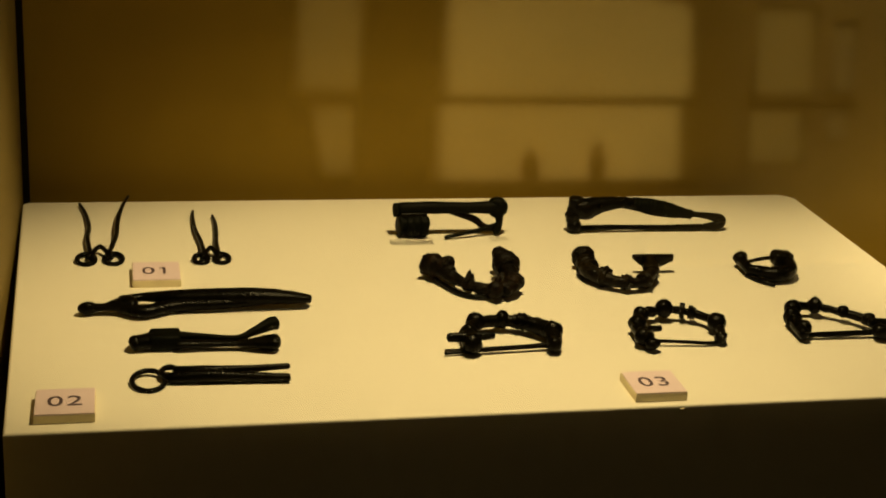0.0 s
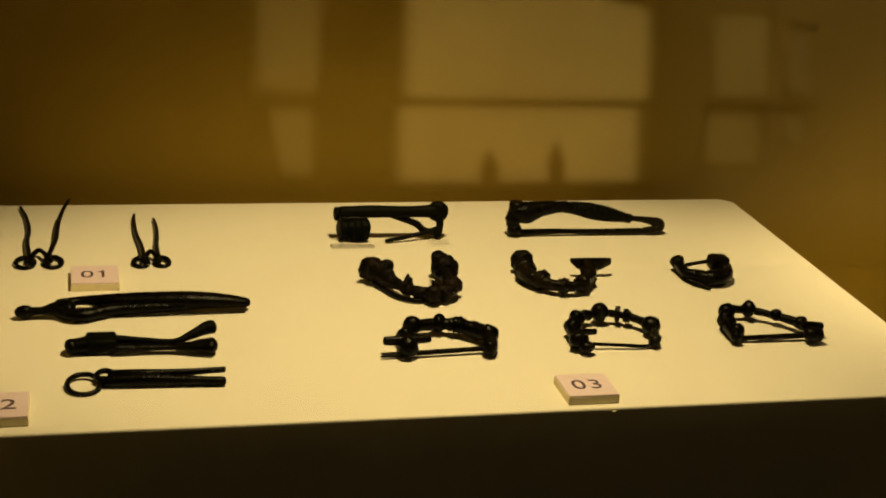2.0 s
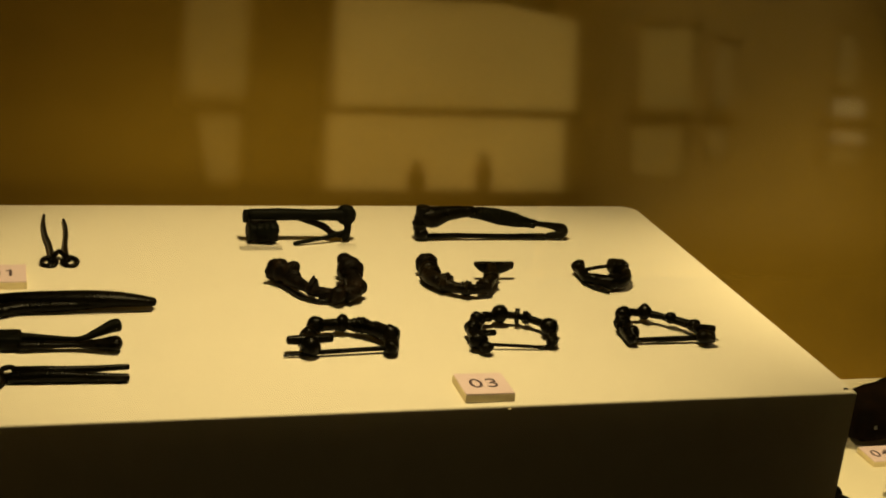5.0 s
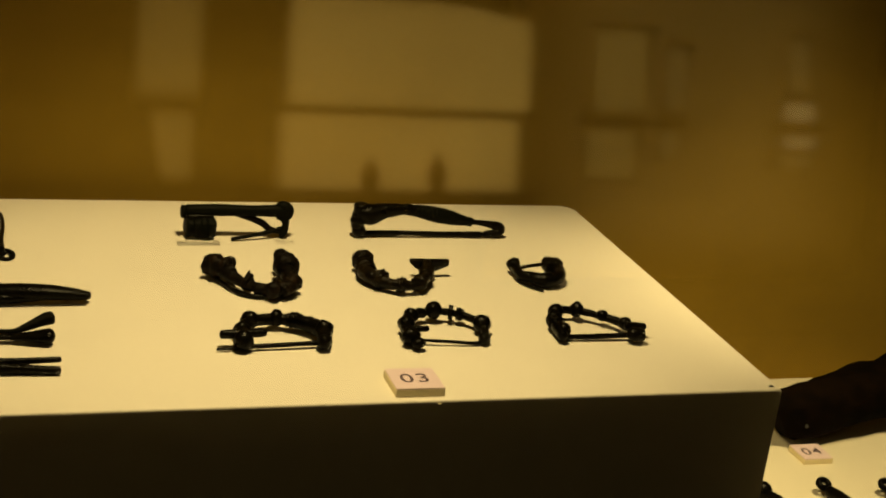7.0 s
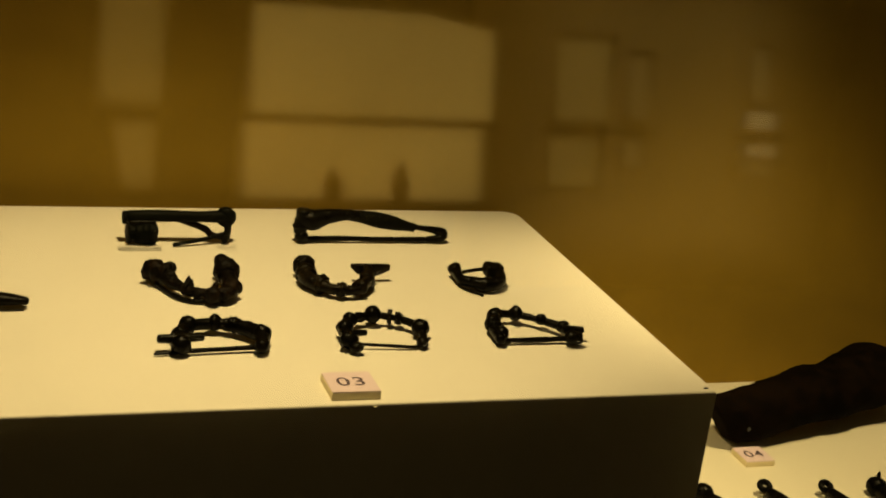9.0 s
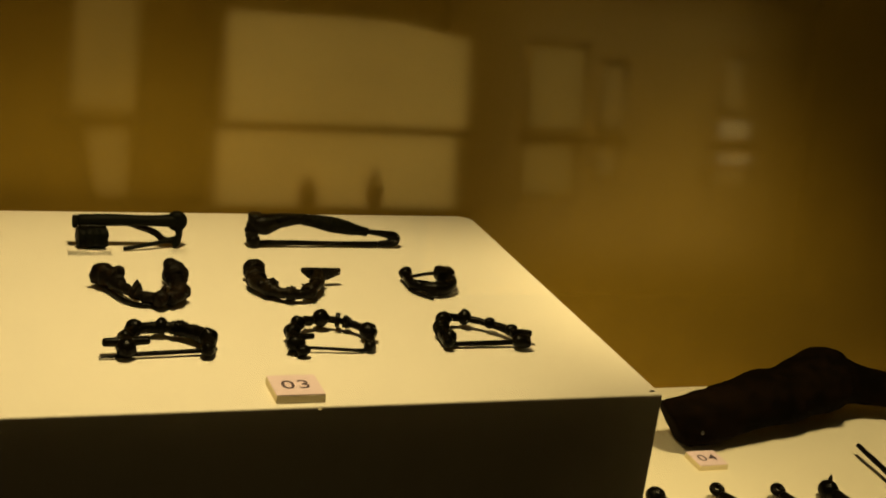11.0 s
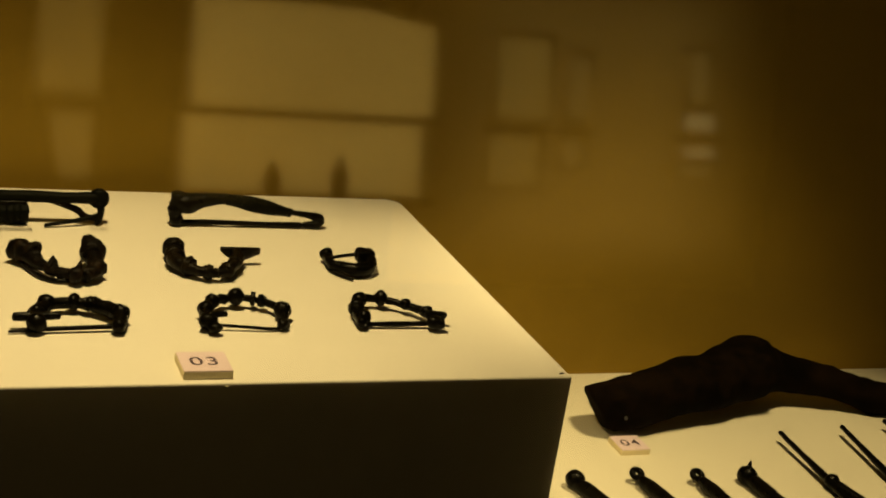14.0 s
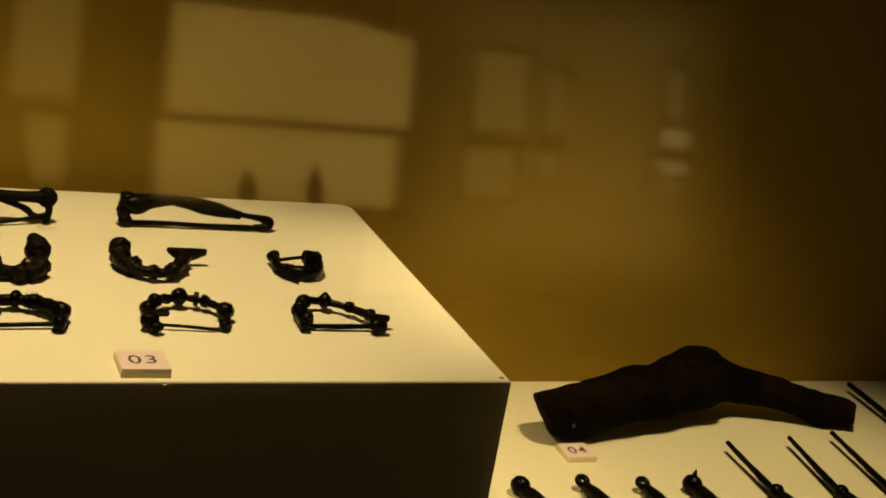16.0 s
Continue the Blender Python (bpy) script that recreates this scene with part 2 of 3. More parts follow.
solid("ceiling", box((-0.05, -0.06, 1.47), (1.6, WALL_Y + 0.02, 1.50)), DARK, (0.5, 0.1, 1.47), "dark top of the showcase", "ceiling", "structure")
solid("trim", box((-0.0080, WALL_Y - 0.003, DECK), (-0.0045, WALL_Y, 1.47)), DARK, (-0.01, WALL_Y, DECK), "dark joint strip in the corner", "trim", "structure")
# unseen black strip instead of pale deck, added to cut bounce onto the plinth
solid("bounce_stop", box((-0.05, -0.03, DECK - 0.03), (1.6, 0.02, DECK - 0.002)), DARK, (0.5, 0.0, DECK - 0.03), "unseen black strip added to keep bounce off the plinth front", "trim", "structure")
solid("wall_base", box((-0.05, -0.062, 0.0), (1.6, WALL_Y + 0.02, DECK - 0.03)), DARK, (0.5, 0.1, 0.0), "dark base of the showcase", "wall", "structure")

slope = math.tan(radians(SLANT))
pane = box((-0.05, 0, DECK - 0.02), (1.6, 0.004, 1.47))
for v in pane.verts:
    v.co.y += -0.034 + slope * (v.co.z - DECK)
front = solid("window_front", pane, GLASS, (0.5, -0.06, DECK), "clear slanted front glass of the showcase", "window", "structure")
front.visible_shadow = False

# ---- the room behind, which the glass mirrors ----
FAR = -7.0
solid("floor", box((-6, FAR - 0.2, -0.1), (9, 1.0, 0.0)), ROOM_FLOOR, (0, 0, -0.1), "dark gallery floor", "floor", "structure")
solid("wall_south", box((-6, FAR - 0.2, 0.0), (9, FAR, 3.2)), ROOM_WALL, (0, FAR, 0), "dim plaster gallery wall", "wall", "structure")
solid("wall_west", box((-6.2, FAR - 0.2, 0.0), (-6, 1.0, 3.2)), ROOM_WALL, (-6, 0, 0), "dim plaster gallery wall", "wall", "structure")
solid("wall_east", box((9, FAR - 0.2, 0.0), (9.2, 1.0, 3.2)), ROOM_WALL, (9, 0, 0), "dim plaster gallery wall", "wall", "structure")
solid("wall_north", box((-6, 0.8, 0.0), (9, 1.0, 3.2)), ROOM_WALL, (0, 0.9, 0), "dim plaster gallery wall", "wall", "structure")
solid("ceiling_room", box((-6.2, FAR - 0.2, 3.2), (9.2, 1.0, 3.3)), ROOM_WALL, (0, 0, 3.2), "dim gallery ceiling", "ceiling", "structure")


LEAN = 0.085       # the old window frames stand out of plumb


def sheet(outline, y0, y1, lean=LEAN):
    """A flat slab of that outline (x, z), standing, from y0 to y1; a window leans with the frames."""
    bm = bmesh.new()
    low = [bm.verts.new((x + lean * (z - 0.85), y0, z)) for x, z in outline]
    high = [bm.verts.new((x + lean * (z - 0.85), y1, z)) for x, z in outline]
    bm.faces.new(low)
    bm.faces.new(high[::-1])
    for k in range(len(outline)):
        n = (k + 1) % len(outline)
        bm.faces.new((low[k], low[n], high[n], high[k]))
    return bm


def upright(x0, z0, x1, z1):
    return [(x0, z0), (x1, z0), (x1, z1), (x0, z1)]


def lit_window(name, panes, bars, sill=None):
    """Lit panes as outlines (x, z) with their stuff; bars and the sill as x0, z0, x1, z1."""
    first = panes[0][0][0]
    w = thing(name, (first[0], FAR, first[1]), "glowing paned window across the gallery", "window")
    w["kind"] = "structure"
    for outline, mat in panes:
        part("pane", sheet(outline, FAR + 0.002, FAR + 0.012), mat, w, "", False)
    for bar in bars:
        part("glazing_bar", sheet(upright(*bar), FAR + 0.003, FAR + 0.030), WINDOW_BAR, w, "", False)
    if sill:
        part("sill", sheet(upright(*sill), FAR + 0.002, FAR + 0.150), WINDOW_BAR, w, "", False)
    return w


lit_window("window_1", [([(1.08, 0.86), (1.23, 0.86), (1.22, 1.24), (0.97, 1.24)], PANE_DIM), (upright(0.87, 1.27, 1.22, 1.95), PANE_DIM)], [(0.87, 1.24, 1.26, 1.27)])
lit_window("window_2", [(upright(1.645, 0.83, 3.055, 1.242), PANE_BRIGHT), ([(1.645, 1.272), (3.065, 1.272), (3.075, 1.765), (2.60, 1.850), (1.650, 1.870)], PANE_BRIGHT)],
           [(1.61, 1.242, 3.10, 1.272)], (1.60, 0.79, 3.10, 0.83))
lit_window("window_3", [(upright(3.40, 0.90, 3.78, 1.225), PANE_DIM), (upright(3.40, 1.265, 3.79, 1.80), PANE_DIM), (upright(3.87, 1.275, 4.04, 1.72), PANE_FAINT), (upright(3.87, 1.02, 4.04, 1.225), PANE_FAINT)],
           [(3.37, 1.230, 4.08, 1.258)])
lit_window("window_4", [(upright(4.62, 1.00, 4.96, 1.10), PANE_FAINT), (upright(4.66, 1.12, 4.96, 1.20), PANE_WHITE), (upright(4.65, 1.275, 4.93, 1.40), PANE_WHITE), (upright(4.67, 1.42, 4.83, 1.80), PANE_FAINT)],
           [(4.60, 1.225, 4.98, 1.255)])


# added glowing sheet, no real blind: lifts the mirrored wall between the windows
solid("blind", sheet(upright(2.90, 0.35, 5.30, 2.30), FAR + 0.001, FAR + 0.0015), HAZE, (4.1, FAR, 0.35), "dim glowing sheet added to brighten the mirrored wall around the windows", "blind", "structure")


def sill_vase(x, high, wide):
    profile = [(0.0, 0.55), (0.03, 0.62), (0.30, 0.95), (0.52, 1.0), (0.70, 0.72), (0.82, 0.45), (0.92, 0.42), (1.0, 0.58)]
    body = turned((x, FAR + 0.085, 0.83), (0, 0, 1), [(a * high, r * wide) for a, r in profile], None, 20)
    return solid("vase", body, VASE, (x, FAR + 0.085, 0.83), "small dark vase standing on the window sill", "vase", smooth=True)


for x, high, wide in ((2.17, 0.17, 0.056), (2.545, 0.21, 0.052)):
    tagged(sill_vase(x, high, wide), group="vases on the sill")

# ---- exhibits ----
def number_plate(name, x0, x1, y0, y1, z, text, label, group="numbered labels"):
    """A small foam card, pale on top, with printed digits."""
    t = thing(name, ((x0 + x1) / 2, (y0 + y1) / 2, z), label, "label", group)
    part("board", box((x0, y0, z), (x1, y1, z + 0.0034), 0.0003), PLATE_EDGE, t, "yellowish cut edge", False)
    face = part("face", box((x0 + 0.0002, y0 + 0.0002, z + 0.0034), (x1 - 0.0002, y1 - 0.0002, z + 0.0040), 0.0002), PLATE, t, "pale pinkish card", False)
    for k, digit in enumerate(text):
        curve = bpy.data.curves.new("digit", "FONT")
        curve.offset = 0.00006
        curve.body, curve.align_x, curve.align_y, curve.size, curve.extrude = digit, "CENTER", "CENTER", 0.0118, 0.00005
        tmp = bpy.data.objects.new("tmp", curve)
        me = bpy.data.meshes.new_from_object(tmp)
        bpy.data.objects.remove(tmp)
        if digit == "1":   # the flag of an old-style one
            bm = bmesh.new()
            bm.from_mesh(me)
            box((-0.0021, 0.0027, -0.00005), (0.0002, 0.0037, 0.00005), 0, bm)
            bm.to_mesh(me)
            bm.free()
        me.materials.append(INK)
        ob = new("digit", me)
        ob.parent = face
        ob.location = ((k - 0.5) * 0.0072, -0.0004, 0.00406)
        ob.scale = (1.08, 1.0, 1)
    return t


number_plate("number_label", 0.0480, 0.0700, 0.1380, 0.1605, TOP, "01", "pale card label numbered 01 on the plinth")
number_plate("number_label", 0.0105, 0.0328, 0.0065, 0.0280, TOP, "02", "pale card label numbered 02 at the plinth edge")
number_plate("number_label", 0.2445, 0.2665, 0.0040, 0.0245, TOP, "03", "pale card label numbered 03 at the plinth edge")
number_plate("number_label", 0.5680, 0.5885, 0.1605, 0.1800, DECK, "04", "pale card label numbered 04 on the lower deck")


# spiral-looped wire pins
def looped_pin(cx, cy, apart, loop, left_tip, right_tip, wire, bend):
    """Two round loops of wire side by side, joined by an arched bridge, each running out into a long prong."""
    t = thing("wire_pin", (cx, cy, TOP), "dark bronze wire pin with two looped coils, lying on the plinth", "pin", "wire pins")
    z = TOP + wire
    for side, tip in ((-1, left_tip), (1, right_tip)):
        c = Vector((cx + side * apart / 2, cy, z))
        ring = [(c.x + loop * 0.92 * math.cos(a), c.y + loop * 1.25 * math.sin(a), z + wire * 0.4 * math.sin(a)) for a in [2 * math.pi * k / 28 for k in range(28)]]
        part("coil", tube(ring, wire, seg=10, closed=True, rough=0.0001), BRONZE, t)
        start = Vector((cx + side * (apart / 2 - loop * 0.40), cy + loop * 0.9, z + wire * 1.5))
        end = Vector(tip)
        mid = start.lerp(end, 0.5) + Vector((bend * (1 if side < 0 else -0.4), 0, 0))
        wave = Vector((bend * 0.45 * side, 0, 0))
        part("prong", tube([start - Vector((-side * loop * 0.2, loop * 0.9, wire)), start, start.lerp(mid, 0.55) + wave, mid, mid.lerp(end, 0.55) - wave, end], [wire, wire, wire, wire * 0.95, wire * 0.85, wire * 0.62], seg=10, rough=0.0001), BRONZE, t)
    w = apart / 2 - loop * 0.9
    bridge = [(cx - w - wire, cy - loop * 0.5, z + wire * 0.5), (cx - w * 1.1 - wire * 0.6, cy + loop * 0.9, z + wire * 1.5), (cx - w * 0.4, cy + loop * 2.1, z + wire * 2), (cx + w * 0.4, cy + loop * 2.1, z + wire * 2),
              (cx + w * 1.1 + wire * 0.6, cy + loop * 0.9, z + wire * 1.5), (cx + w + wire, cy - loop * 0.5, z + wire * 0.5)]
    part("bridge", tube(bridge, wire, seg=10, n=6, rough=0.0001), BRONZE, t)
    return t


looped_pin(0.0332, 0.1725, 0.0128, 0.0046, (0.0222, 0.2530, TOP + 0.0016), (0.0472, 0.2515, TOP + 0.0062), 0.00120, 0.0022)
looped_pin(0.0858, 0.1705, 0.0100, 0.0038, (0.0802, 0.2395, TOP + 0.0015), (0.0900, 0.2320, TOP + 0.0015), 0.00120, -0.0012)


# toilet set
def long_tweezers():
    t = thing("long_tweezers", (0.075, 0.110, TOP), "long black bronze tweezers with a rounded grip, lying on the plinth", "tweezers", "toilet tools")
    part("upper_blade", tube([(0.0430, 0.1130, TOP + 0.0048), (0.052, 0.1160, TOP + 0.0046), (0.062, 0.1145, TOP + 0.0050), (0.078, 0.1135, TOP + 0.0052), (0.100, 0.1120, TOP + 0.0056), (0.115, 0.1120, TOP + 0.0047), (0.1256, 0.1118, TOP + 0.0036)],
                             [0.0026, 0.0026, 0.0038, 0.0048, 0.0050, 0.0042, 0.0027], seg=14, tall=0.72, rough=0.0001), BRONZE, t)
    part("lower_blade", tube([(0.0430, 0.1080, TOP + 0.0030), (0.052, 0.1030, TOP + 0.0031), (0.066, 0.1088, TOP + 0.0032), (0.086, 0.1100, TOP + 0.0034), (0.102, 0.1104, TOP + 0.0038), (0.1120, 0.1100, TOP + 0.0040)],
                             [0.0030, 0.0036, 0.0036, 0.0036, 0.0028, 0.0018], seg=14, tall=0.75, rough=0.0001), BRONZE, t)
    part("neck", tube([(0.0290, 0.1090, TOP + 0.0032), (0.0360, 0.1085, TOP + 0.0034), (0.0420, 0.1095, TOP + 0.0040), (0.0470, 0.1100, TOP + 0.0040)], [0.0027, 0.0028, 0.0046, 0.0058], seg=14, tall=0.6, rough=0.0003), BRONZE, t)
    part("knob", ball((0.0285, 0.1082, TOP + 0.0032), 0.0031, (1, 0.1, 0), 1.35), BRONZE, t)
    # hair-thin dark line along the front of the blades
    part("thin_line", tube([(0.066, 0.1062, TOP + 0.0007), (0.095, 0.1066, TOP + 0.0007), (0.1245, 0.1080, TOP + 0.0004)], 0.0003, seg=6), BRONZE, t)


def splayed_tweezers():
    t = thing("splayed_tweezers", (0.075, 0.070, TOP), "greenish black bronze tweezers with flared ends, on the plinth", "tweezers", "toilet tools")
    part("sleeve", box((0.0540, 0.0665, TOP + 0.0002), (0.0668, 0.0775, TOP + 0.0068), 0.0016), GREEN, t, "square bronze sleeve")
    part("end_loop", tube([(0.0490, 0.0675, TOP + 0.0024), (0.0480, 0.0700, TOP + 0.0040), (0.0492, 0.0740, TOP + 0.0026), (0.0545, 0.0745, TOP + 0.0034)], [0.0022, 0.0026, 0.0022, 0.0022], seg=10, rough=0.0003), BRONZE, t)
    part("neck", tube([(0.0490, 0.0695, TOP + 0.0034), (0.0556, 0.0705, TOP + 0.0036)], [0.0032, 0.0040], seg=12, tall=0.85), BRONZE, t)
    part("upper_arm", tube([(0.0660, 0.0735, TOP + 0.0042), (0.0760, 0.0735, TOP + 0.0036), (0.0900, 0.0720, TOP + 0.0032), (0.0975, 0.0750, TOP + 0.0046), (0.1040, 0.0780, TOP + 0.0062), (0.1072, 0.0785, TOP + 0.0068)],
                           [0.0021, 0.0015, 0.0013, 0.0019, 0.0028, 0.0030], seg=12, rough=0.0001), GREEN, t, "green arm with a flared tip")
    part("lower_arm", tube([(0.0660, 0.0680, TOP + 0.0030), (0.0780, 0.0680, TOP + 0.0028), (0.0900, 0.0675, TOP + 0.0028), (0.0980, 0.0665, TOP + 0.0032), (0.1056, 0.0660, TOP + 0.0036)],
                           [0.0029, 0.0023, 0.0022, 0.0034, 0.0050], seg=12, tall=0.62, rough=0.0001), BRONZE, t)


def ringed_tweezers():
    t = thing("ringed_tweezers", (0.078, 0.038, TOP), "black bronze tweezers hanging on a wire ring, lying on the plinth", "tweezers", "toilet tools")
    ring = [(0.0530 + 0.0064 * math.cos(a), 0.0375 + 0.0078 * math.sin(a), TOP + 0.0014 + 0.0007 * math.sin(a)) for a in [2 * math.pi * k / 28 for k in range(28)]]
    part("ring", tube(ring, 0.0011, seg=10, closed=True), BRONZE, t, "open wire ring")
    eye = [(0.0615 + 0.0034 * math.cos(a), 0.0420 + 0.0048 * math.sin(a), TOP + 0.0026) for a in [2 * math.pi * k / 20 for k in range(20)]]
    part("eye", tube(eye, 0.0012, seg=10, closed=True), BRONZE, t)
    part("upper_arm", tube([(0.0635, 0.0425, TOP + 0.0026), (0.075, 0.0410, TOP + 0.0030), (0.092, 0.0415, TOP + 0.0032), (0.1088, 0.0425, TOP + 0.0034)], [0.0022, 0.0023, 0.0015, 0.0012], seg=12, tall=1.05, rough=0.0001), BRONZE, t)
    part("lower_arm", tube([(0.0615, 0.0375, TOP + 0.0020), (0.075, 0.0372, TOP + 0.0025), (0.092, 0.0360, TOP + 0.0022), (0.1080, 0.0345, TOP + 0.0020)], [0.0024, 0.0028, 0.0022, 0.0017], seg=12, rough=0.0001), BRONZE, t)


long_tweezers()
splayed_tweezers()
ringed_tweezers()


# brooches
def brooch(at, label):
    return thing("brooch", at, label, "brooch", "bronze brooches")


def bar_brooch():
    y = 0.2015
    t = brooch((0.21, y, TOP), "greenish black bronze brooch with straight bar bow")
    part("bow", tube([(0.1835, y, TOP + 0.0150), (0.200, y, TOP + 0.0152), (0.220, y, TOP + 0.0150), (0.2340, y, TOP + 0.0152)], [0.0032, 0.0033, 0.0030, 0.0036], seg=14, rough=0.0001), GREEN, t)
    part("end_stud", turned((0.1812, y, TOP + 0.0142), (1, 0, 0), [(-0.0012, 0.0026), (-0.0008, 0.0036), (0.0010, 0.0036), (0.0014, 0.0026)]), GREEN, t)
    part("head_disc", turned((0.2352, y, TOP + 0.0150), (0.35, 1, 0), [(-0.0030, 0.0028), (-0.0024, 0.0050), (-0.0010, 0.0056), (0.0010, 0.0056), (0.0024, 0.0050), (0.0030, 0.0028)], seg=20), GREEN, t)
    foot = bmesh.new()
    for k, (x, r) in enumerate(((0.1850, 0.0058), (0.1885, 0.0062), (0.1922, 0.0060), (0.1957, 0.0063))):
        turned((x, y - 0.001, TOP + 0.0064), (1, 0.08, 0), [(-0.0023, r * 0.90), (-0.0017, r * 0.98), (0.0, r), (0.0017, r * 0.98), (0.0023, r * 0.90)], foot, 18, 0.0012)
    part("spring_roll", foot, GREEN, t, "black coiled spring under the bar")
    part("spring_block", box((0.1832, y - 0.0035, TOP + 0.0062), (0.1972, y + 0.0035, TOP + 0.0135), 0.0012), BRONZE, t)
    part("rear_foot", tube([(0.2360, y, TOP + 0.012), (0.2366, y - 0.001, TOP + 0.0075), (0.2352, y - 0.002, TOP + 0.0030), (0.2345, y - 0.002, TOP + 0.0008)], [0.0026, 0.0019, 0.0022, 0.0010], seg=10), GREEN, t)
    part("guard_strip", tube([(0.2098, y, TOP + 0.0124), (0.2150, y, TOP + 0.0113), (0.2200, y, TOP + 0.0099), (0.2246, y, TOP + 0.0078), (0.2280, y, TOP + 0.0048), (0.2335, y - 0.001, TOP + 0.0036)], [0.0006, 0.0012, 0.0015, 0.0016, 0.0015, 0.0013], seg=10, tall=1.2), RUSTY, t, "brown curved strip of the catch")
    part("pin", tube([(0.2068, 0.1945, TOP + 0.0014), (0.222, 0.1975, TOP + 0.0032), (0.2350, y - 0.001, TOP + 0.0056)], [0.0010, 0.0011, 0.0013], seg=10), GREEN, t)


def leaf_brooch():
    y = 0.2030
    t = brooch((0.3161, y, TOP), "dark bronze brooch with a ribbed leaf-shaped bow")
    part("bow", tube([(0.2790, y, TOP + 0.0140), (0.2840, y, TOP + 0.0132), (0.2892, y, TOP + 0.0146), (0.2955, y, TOP + 0.0158), (0.3034, y, TOP + 0.0164), (0.3125, y, TOP + 0.0154)], [0.0050, 0.0060, 0.0050, 0.0039, 0.0031, 0.0034], seg=14, rough=0.0005), BRONZE, t)
    ribs = bmesh.new()
    for k in range(15):
        u = k / 14
        ringed((0.3118 + 0.0305 * u, y, TOP + 0.0155 - 0.0060 * u), (1, 0, -0.2), 0.0040, 0.0041 + 0.0016 * math.sin(math.pi * min(u * 1.1, 1)) - 0.0010 * u, 1, ribs)
    part("ribbed_bow", ribs, GREEN, t, "greenish bow with close ribs")
    part("coil_upper", ringed((0.2785, y, TOP + 0.0158), (0, 0, 1), 0.0070, 0.0046, 1), BRONZE, t)
    part("coil_middle", ringed((0.2776, y, TOP + 0.0098), (0, 0, 1), 0.0080, 0.0046, 2), BRONZE, t)
    part("coil_lower", ball((0.2784, y - 0.001, TOP + 0.0040), 0.0040, (0, 0, 1), 0.95), BRONZE, t)
    part("pin", tube([(0.2778, y - 0.001, TOP + 0.0020), (0.2969, y - 0.001, TOP + 0.0028), (0.3256, y - 0.001, TOP + 0.0024), (0.3505, y - 0.001, TOP + 0.0022)], [0.0019, 0.0015, 0.0014, 0.0018], seg=10), BRONZE, t)
    part("catch", tube([(0.3381, y, TOP + 0.0104), (0.3448, y, TOP + 0.0094), (0.3544, y, TOP + 0.0081), (0.3613, y, TOP + 0.0061), (0.3601, y - 0.001, TOP + 0.0032), (0.3524, y - 0.001, TOP + 0.0024)], [0.0018, 0.0015, 0.0020, 0.0030, 0.0026, 0.0018], seg=12), BRONZE, t)


def arched(bow, radius, mat, t, wobble=0.0004):
    part("bow", tube(bow, [0.82 * r for r in radius], seg=12, rough=wobble), mat, t)


def beads_on(t, mat, beads, slim=0.86):
    """Each bead: place, radius, axis, length factor."""
    for place, r, axis, long in beads:
        part("bead", ball((place[0], place[1], TOP + place[2]), r * slim, axis, long, None, 0.0014 if mat is RUSTY else 0.0008), mat, t)


def rings_on(t, mat, rings, slim=0.88):
    for place, axis, length, r, count in rings:
        part("collar", ringed((place[0], place[1], TOP + place[2]), axis, length, r * slim, count, None, 0.0014 if mat is RUSTY else 0.0008), mat, t)


def corroded_brooch():
    t = brooch((0.208, 0.128, TOP), "rust-brown corroded bronze brooch with thick bead clusters")
    arched([(0.1890, 0.1420, TOP + 0.0065), (0.1950, 0.1300, TOP + 0.0058), (0.2010, 0.1205, TOP + 0.0052), (0.2080, 0.1155, TOP + 0.0050), (0.2150, 0.1130, TOP + 0.0052), (0.2220, 0.1165, TOP + 0.0060), (0.2232, 0.1260, TOP + 0.0075), (0.2222, 0.1360, TOP + 0.0085)],
           [0.0048, 0.0040, 0.0030, 0.0032, 0.0036, 0.0046, 0.0052, 0.0050], RUSTY, t, 0.0009)
    rings_on(t, RUSTY, [((0.1900, 0.1402, 0.0072), (0.75, -0.6, 0), 0.0120, 0.0070, 2), ((0.2234, 0.1350, 0.0088), (-0.02, -1, 0), 0.0120, 0.0074, 3), ((0.2236, 0.1450, 0.0090), (0, -1, 0), 0.0050, 0.0060, 1),
                        ((0.2020, 0.1215, 0.0056), (0.7, -0.6, 0), 0.0024, 0.0058, 1), ((0.2232, 0.1200, 0.0064), (0.3, 0.9, 0), 0.0060, 0.0058, 2)], 0.90)
    beads_on(t, RUSTY, [((0.1960, 0.1425, 0.0080), 0.0044, (1, 0, 0), 1.0), ((0.2127, 0.1120, 0.0056), 0.0054, (1, 0, 0), 0.85),
                        ((0.2066, 0.1165, 0.0045), 0.0036, (1, 0, 0), 1.0), ((0.1950, 0.1330, 0.0060), 0.0050, (0.6, -0.8, 0), 0.9), ((0.2185, 0.1130, 0.0050), 0.0042, (1, 0.3, 0), 0.9)], 0.86)
    # thin dark curve below the bow, from the left cluster to the right
    part("lower_curve", tube([(0.1890, 0.1380, TOP + 0.0018), (0.1920, 0.1300, TOP + 0.0016), (0.1975, 0.1190, TOP + 0.0016), (0.2070, 0.1135, TOP + 0.0016), (0.2215, 0.1190, TOP + 0.0018)], [0.0010, 0.0011, 0.0012, 0.0011, 0.0008], seg=8), BRONZE, t)
    for x, y, a in ((0.2022, 0.1225, 0.2), (0.2145, 0.1160, 0.3)):
        part("spike", turned((x, y, TOP + 0.0088), (a, 0.3, 1), [(-0.002, 0.0018), (0.001, 0.0012), (0.0028, 0.0004)], None, 8), RUSTY, t)


